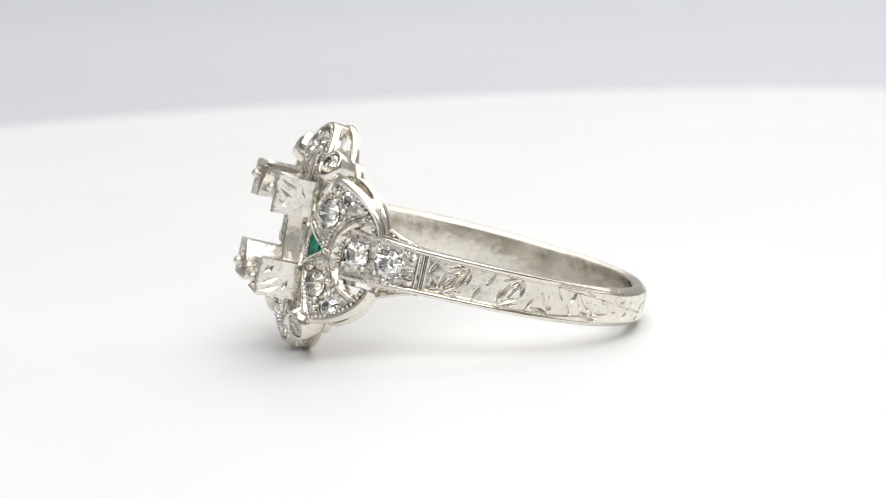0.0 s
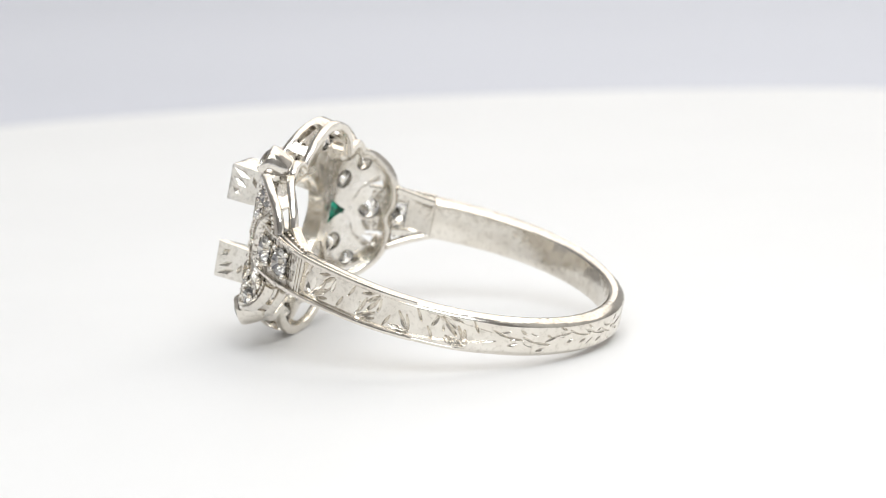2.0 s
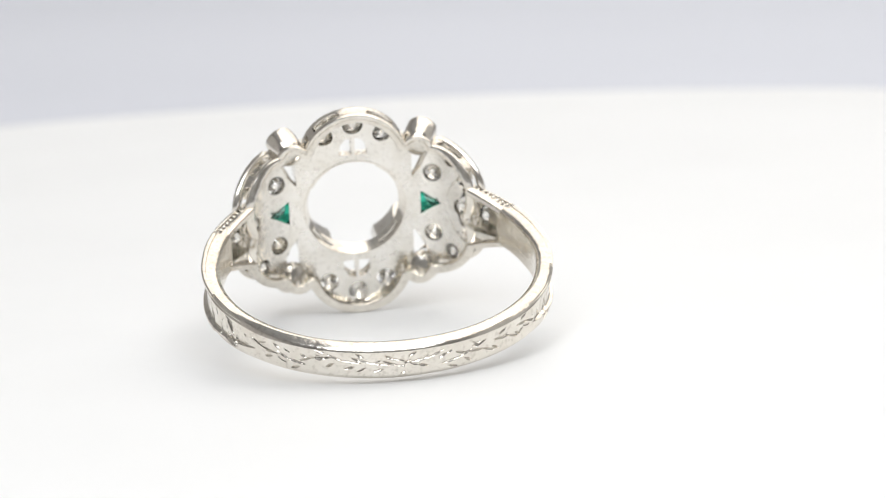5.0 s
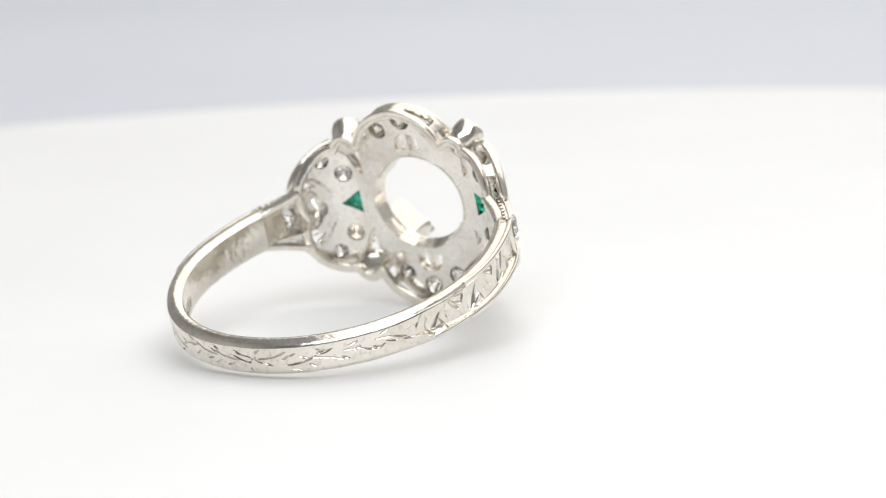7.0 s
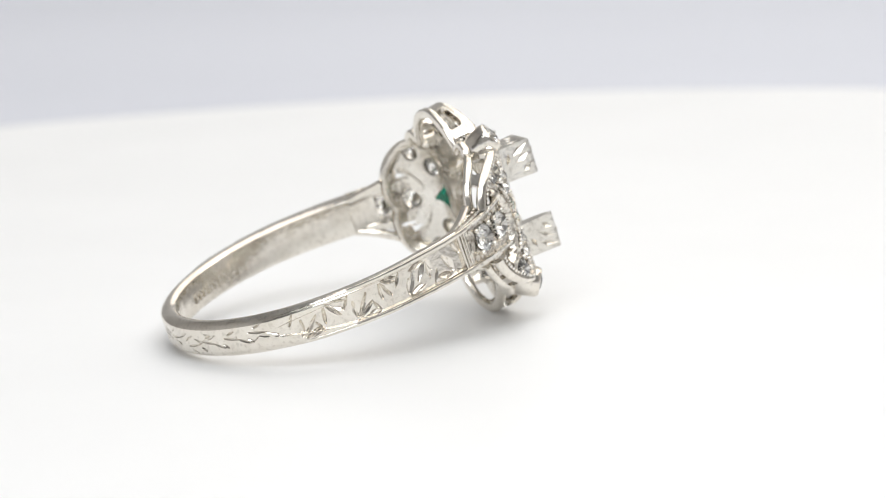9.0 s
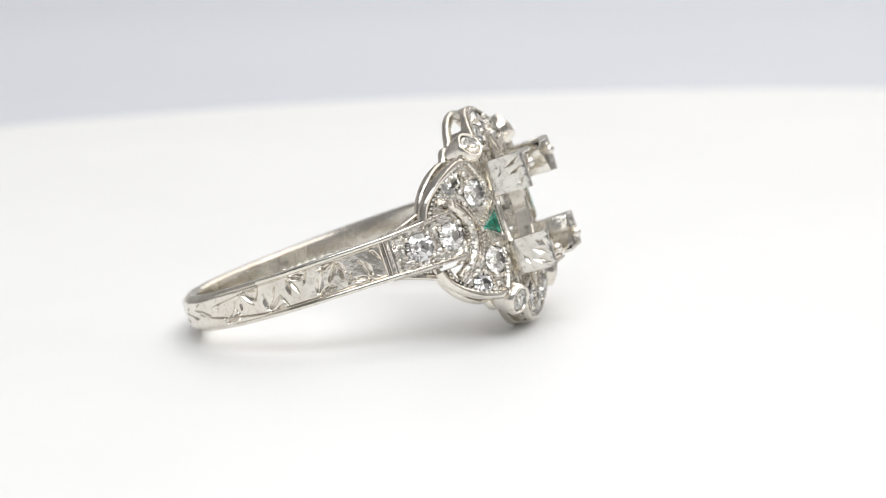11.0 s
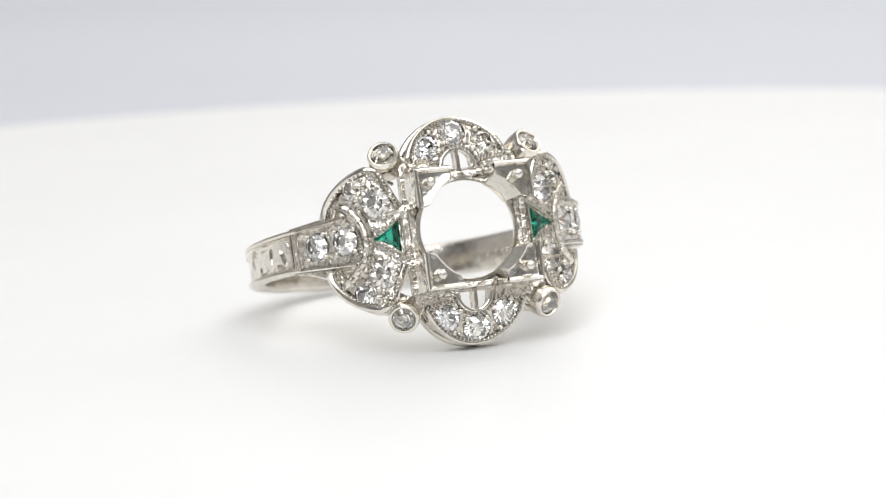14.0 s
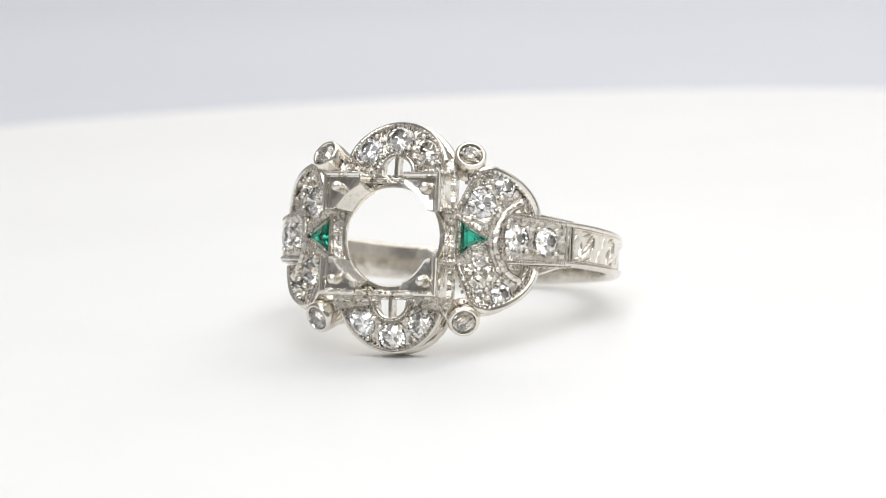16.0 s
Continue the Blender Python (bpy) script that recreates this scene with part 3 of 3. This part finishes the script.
def build_shank(ring, stone, bead, put, grain):
    cols = 1600
    outer_n = 84
    th0 = 0.86
    ths = np.linspace(th0, 2 * np.pi - th0, cols)
    sgn = np.where(ths > np.pi, ths - 2 * np.pi, ths)
    half = np.array([half_height(t) for t in sgn])
    rad = np.array([band_radius(t) if abs(t) > JOINT + 0.012 else shoulder_radius(abs(t)) - 0.30 for t in sgn])
    near_face = np.clip((2.5 - np.abs(sgn)) / (2.5 - JOINT), 0, 1)
    lift = -0.05 + (SHIFT + 0.05) * near_face * near_face * (3 - 2 * near_face)
    u = np.linspace(-1, 1, outer_n)
    U, TH = np.meshgrid(u, sgn)
    ARC = TH * R_OUT
    FAR = np.abs(TH) * R_OUT - R_OUT * JOINT
    # raised borders with a sunk panel beside the shoulders, fading out towards the back
    fade = np.clip((12.4 - FAR) / 2.5, 0, 1)
    reach = 0.66 * np.clip((12.6 - FAR) / 5.0, 0, 1) ** 0.6
    edge = np.clip((np.abs(U) - reach) / 0.09, 0, 1)
    edge = edge * edge * (3 - 2 * edge)
    H = -0.19 * np.clip(fade * 2, 0, 1) * (1 - edge)
    crown = np.clip((np.abs(U) - 0.62) / 0.38, 0, 1)
    H -= (0.20 + 0.22 * (1 - fade)) * crown ** (2.6 - 0.8 * (1 - fade))
    half = np.where(np.abs(sgn) > JOINT + 0.012, half, half - 0.03)
    W = U * half[:, None]
    # a fine groove parts each border in two
    H -= 0.05 * fade * np.exp(-((np.abs(U) - 0.80) / 0.03) ** 2)
    plainly = H.copy()
    for s0, w0, s1, w1, wd, dep in strokes():
        a = np.array((s0, w0 * 1.1))
        b = np.array((s1, w1 * 1.1))
        near = np.abs(ARC[:, 0] - (s0 + s1) / 2) < 1.6
        d = b - a
        L = d @ d
        px, py = ARC[near] - a[0], W[near] - a[1]
        f = np.clip((px * d[0] + py * d[1]) / L, 0, 1)
        dist = np.hypot(px - f * d[0], py - f * d[1])
        width = wd * (0.35 + 0.65 * np.sin(np.pi * np.clip(f, 0.04, 0.96)))
        H[near] = np.minimum(H[near], plainly[near] - dep * np.clip(1 - dist / width, 0, 1))
    # slanting hatch cuts along both edges
    comb = np.clip(np.sin(ARC / 0.50 * 2 * np.pi + np.abs(U) * 26.0 + 1.3 * np.sin(ARC * 0.9)), 0, 1)
    H -= 0.006 * comb * np.clip((np.abs(U) - 0.84) / 0.08, 0, 1)
    inner_pts = [(1.01, -0.44), (1.01, -0.54), (0.98, -0.70), (0.92, -0.84), (0.82, -0.94), (0.5, -0.98), (0.0, -1.0), (-0.5, -0.98), (-0.82, -0.94), (-0.92, -0.84), (-0.98, -0.70), (-1.01, -0.54), (-1.01, -0.44)]
    verts, faces = [], []
    k = outer_n + len(inner_pts)
    for i in range(cols):
        c, s = math.sin(ths[i]), -math.cos(ths[i])
        for j in range(outer_n):
            r = rad[i] + H[i, j]
            verts.append((c * r * MM, s * r * MM, (W[i, j] + lift[i]) * MM))
        lean = 0.004 * math.sin(ths[i] * R_OUT / 0.55 * 2 * math.pi)
        for q, (uu, dr) in enumerate(inner_pts):
            thin = max(0.0, min(1.0, (JOINT + 0.012 - abs(sgn[i])) / (JOINT + 0.012 - th0)))
            r = rad[i] + dr * (1 - 0.8 * thin) + (0.28 * (1 - thin) if thin > 0 else 0.0)
            w = uu * half[i] + (lean * (1 if uu > 0 else -1) if abs(dr) in (0.54,) else 0.0)
            verts.append((c * r * MM, s * r * MM, (w + lift[i]) * MM))
    for i in range(cols - 1):
        for j in range(k):
            a, b = i * k + j, i * k + (j + 1) % k
            faces.append((a, b, b + k, a + k))
    faces.append(tuple(range(k)))
    faces.append(tuple((cols - 1) * k + j for j in range(k))[::-1])
    me = bpy.data.meshes.new("shank")
    me.from_pydata(verts, [], faces)
    me.validate()
    me.materials.append(POLISHED)
    bm = bmesh.new()
    bm.from_mesh(me)
    bpy.data.meshes.remove(me)
    part("shank", bm, POLISHED, ring, "tapering platinum band engraved with leaf cuts")
    # worn stamped marks inside the band, too faint to read
    rnd = random.Random(5)
    for i in range(8):
        t = radians(112 + 3.4 * i)
        bm = bmesh.new()
        hw, hh = rnd.uniform(0.12, 0.2), rnd.uniform(0.22, 0.34)
        box(bm, -hw * MM, hw * MM, -hh * MM, hh * MM, -0.05 * MM, 0.04 * MM)
        mark = part("stamped_mark", bm, WORN, ring, smooth=False)
        mark.matrix_basis = band_pose(t, 8.84, -0.25)
    # shoulders: a stone-set panel on each side, with a ridged collar at the joint
    for s in (1, -1):
        th = [0.555 + (JOINT + 0.008 - 0.555) * i / 20 for i in range(21)]
        bm = bmesh.new()
        rows = []
        for t in th:
            hw = 1.22 + 0.55 * (JOINT - t) / JOINT
            r = shoulder_radius(t)
            deep = -0.10 - 0.34 * min(1.0, max(0.0, (t - 0.555) / 0.38))
            prof = [(-hw, deep), (-hw, 0.02), (-hw + 0.06, 0.08), (-hw + 0.2, 0.08), (-hw + 0.26, -0.08), (hw - 0.26, -0.08), (hw - 0.2, 0.08), (hw - 0.06, 0.08), (hw, 0.02), (hw, deep)]
            rows.append([bm.verts.new(Vector((s * math.sin(t) * (r + d), -math.cos(t) * (r + d), w + SHIFT)) * MM) for w, d in prof])
        for p, q in zip(rows, rows[1:]):
            for i in range(len(p)):
                j = (i + 1) % len(p)
                bm.faces.new((p[i], p[j], q[j], q[i]))
        bm.faces.new(rows[0])
        bm.faces.new(rows[-1])
        bmesh.ops.recalc_face_normals(bm, faces=bm.faces)
        cuts = []
        for t, r in SHOULDER:
            c = bmesh.new()
            m = shoulder_pose(s, t, 0.0)
            hi = [c.verts.new(m @ (Vector((r * math.cos(a), r * math.sin(a), 0.3)) * MM)) for a in angles(16)]
            lo = [c.verts.new(m @ (Vector((r * 0.55 * math.cos(a), r * 0.55 * math.sin(a), -0.9)) * MM)) for a in angles(16)]
            for i in range(16):
                j = (i + 1) % 16
                c.faces.new((lo[i], lo[j], hi[j], hi[i]))
            c.faces.new(lo[::-1])
            c.faces.new(hi)
            bmesh.ops.recalc_face_normals(c, faces=c.faces)
            cuts.append(c)
        panel = part("shoulder", carve(bm, cuts), WORN, ring, "stone-set shoulder with milgrain edges")
        for t, r in SHOULDER:
            put(stone, "diamond", shoulder_pose(s, t, 0.02, random.uniform(0, 45)), r * 0.97, panel, "old-cut colourless diamond")
            for k in range(4):
                a = radians(45 + 90 * k)
                m = shoulder_pose(s, t, 0.06)
                put(bead, "bead", m @ Matrix.Translation(Vector((math.cos(a), math.sin(a), 0)) * r * 1.1 * MM), 0.17, panel)
        for t in [0.56 + i * 0.0163 for i in range(26)]:
            hw = 1.22 + 0.55 * (JOINT - t) / JOINT - 0.13
            for sw in (1, -1):
                r = shoulder_radius(t) + 0.1
                grain(Vector((s * math.sin(t) * r, -math.cos(t) * r, SHIFT + sw * hw)) * MM, 0.10)
        for i in range(15):
            r = shoulder_radius(0.565) + 0.1
            grain(Vector((s * math.sin(0.565) * r, -math.cos(0.565) * r, SHIFT - 1.3 + i * 0.186)) * MM, 0.10)
        # collar at the joint
        for dt in (-0.014, 0.012, 0.036):
            t = JOINT + dt
            bm = bmesh.new()
            hw = 0.98
            tube(bm, [Vector((s * math.sin(t) * (shoulder_radius(t) - 0.20), -math.cos(t) * (shoulder_radius(t) - 0.20), SHIFT + w)) * MM for w in (-hw, -hw / 2, 0, hw / 2, hw)], 0.19, 0.36, up=Vector((s * math.sin(t), -math.cos(t), 0)))
            part("collar", bm, POLISHED, ring)
        # raised borders that run unbroken from the band over the joint to the shoulder's end
        for sw in (1, -1):
            bm = bmesh.new()
            pts = []
            for i in range(41):
                t = 0.60 + (JOINT + 0.80 - 0.60) * i / 40
                near = min(1.0, max(0.0, (2.5 - t) / (2.5 - JOINT)))
                rise = -0.05 + (SHIFT + 0.05) * near * near * (3 - 2 * near)
                fade = max(0.0, (i - 18) / 22)
                r = (shoulder_radius(t) if t < JOINT else band_radius(t) + 0.03) - 0.02 - 0.17 * fade
                pts.append(Vector((s * math.sin(t) * r, -math.cos(t) * r, rise + sw * (half_height(t) - 0.13))) * MM)
            tube(bm, pts, 0.26, 0.28, up=Vector((s * 0.8, -0.6, 0)))
            part("border", bm, POLISHED, ring)
        # side rails that run from the band's edges to the gallery, and the solid cheeks above them
        for sw in (1, -1):
            bm = bmesh.new()
            pts = []
            for i in range(17):
                f = i / 16
                t = JOINT + 0.10 - f * 0.36
                r = 9.56 - 0.14 * f
                pts.append(Vector((s * math.sin(t) * r, -math.cos(t) * r, SHIFT * (1 - f) + sw * (0.84 + 0.96 * f ** 1.25))) * MM)
            tube(bm, pts, 0.44, 0.62, up=Vector((s * 0.8, -0.6, 0)))
            part("shoulder_rail", bm, POLISHED, ring)
            bm = bmesh.new()
            rows = []
            for i in range(25):
                f = i / 24
                t = JOINT + 0.03 - f * 0.30
                hw = 1.22 + 0.55 * max(0.0, JOINT - t) / JOINT
                hi = shoulder_radius(t) - 0.02
                lo = 9.40 + 0.15 * f
                out = 0.012 * math.sin(i * 2.1)
                flare = 0.05 * f ** 1.5
                prof = ((hw - 0.34, lo), (hw - 0.02 + flare, lo), (hw + 0.03 + flare * 0.8 + out, lo + (hi - lo) * 0.33), (hw + 0.02 + flare * 0.4 - out, lo + (hi - lo) * 0.66), (hw - 0.02, hi), (hw - 0.24, hi))
                rows.append([bm.verts.new(Vector((s * math.sin(t) * r, -math.cos(t) * r, SHIFT + sw * w)) * MM) for w, r in prof])
            for p, q in zip(rows, rows[1:]):
                for i in range(6):
                    k = (i + 1) % 6
                    bm.faces.new((p[i], p[k], q[k], q[i]))
            bm.faces.new(rows[0])
            bm.faces.new(rows[-1])
            part("shoulder_cheek", bm, BRIGHT, ring, "engraved solid cheek of the shoulder")
            # milgrain and leaf nicks along the cheek
            for i in range(22):
                t = JOINT + 0.02 - i / 21 * 0.28
                hw = 1.22 + 0.55 * max(0.0, JOINT - t) / JOINT
                f = (JOINT + 0.02 - t) / 0.28
                mid = (9.45 + shoulder_radius(t)) / 2
                grain(Vector((s * math.sin(t) * (mid + 0.30), -math.cos(t) * (mid + 0.30), SHIFT + sw * (hw + 0.02 + 0.06 * f))) * MM, 0.085)
                if i % 3 == 1:
                    grain(Vector((s * math.sin(t) * mid, -math.cos(t) * mid, SHIFT + sw * (hw + 0.03 + 0.11 * f))) * MM, 0.13)


def shoulder_radius(t):
    """Outside of the shoulder, rising towards the face."""
    f = (JOINT - t) / JOINT
    return 10.15 + 1.9 * max(0.0, f) ** 1.25


def shoulder_pose(s, t, lift, spin=0.0):
    e = 0.01
    pt = lambda x: Vector((s * math.sin(x) * shoulder_radius(x), -math.cos(x) * shoulder_radius(x), SHIFT))
    x = (pt(t + e) - pt(t - e)).normalized() * s
    y = Vector((0, 0, 1))
    z = x.cross(y)
    if z.dot(pt(t)) < 0:
        z = -z
        x = -x
    m = Matrix((x, y, z)).transposed().to_4x4()
    return Matrix.Translation((pt(t) + z * lift) * MM) @ m @ pose(0, 0, 0, 0, 0, spin)


build_room()
turntable = build_disc()
ring = build_ring()

# where the ring lies on the disc at the start: leaning back on its lower scallop and its band
LEAN = radians(15.6)
AXIS_V = Vector((0.2049, -0.9788, 0))
AXIS_N = Vector((-0.9788, -0.2049, 0)) * math.cos(LEAN) + Vector((0, 0, math.sin(LEAN)))
AXIS_W = Vector((0, 0, math.cos(LEAN))) - Vector((-0.9788, -0.2049, 0)) * math.sin(LEAN)
FACE = Vector((-0.0520466, -0.0253255, -0.1655398)) * 0.155 + Vector((0, 0, 0.0330)) - AXIS_V * 0.0003
HOME = Matrix.Translation(FACE + AXIS_N * NC * MM) @ Matrix((AXIS_V, -AXIS_N, AXIS_W)).transposed().to_4x4() @ pose(0, 0, 0, 0, 0.6, 0)


def turned(t):
    """The disc's turn at t seconds."""
    return Matrix.Rotation(radians(-18.875) * t + 0.0000463 * (t * t - 16.0 * t), 4, "Z")


def motions():
    times = [i * 0.5 for i in range(33)]
    walk(turntable, [(t, Matrix.Translation((-0.0070, 0.0, 0.0)) @ turned(t)) for t in times])
    walk(ring, [(t, turned(t) @ HOME) for t in times])


motions()
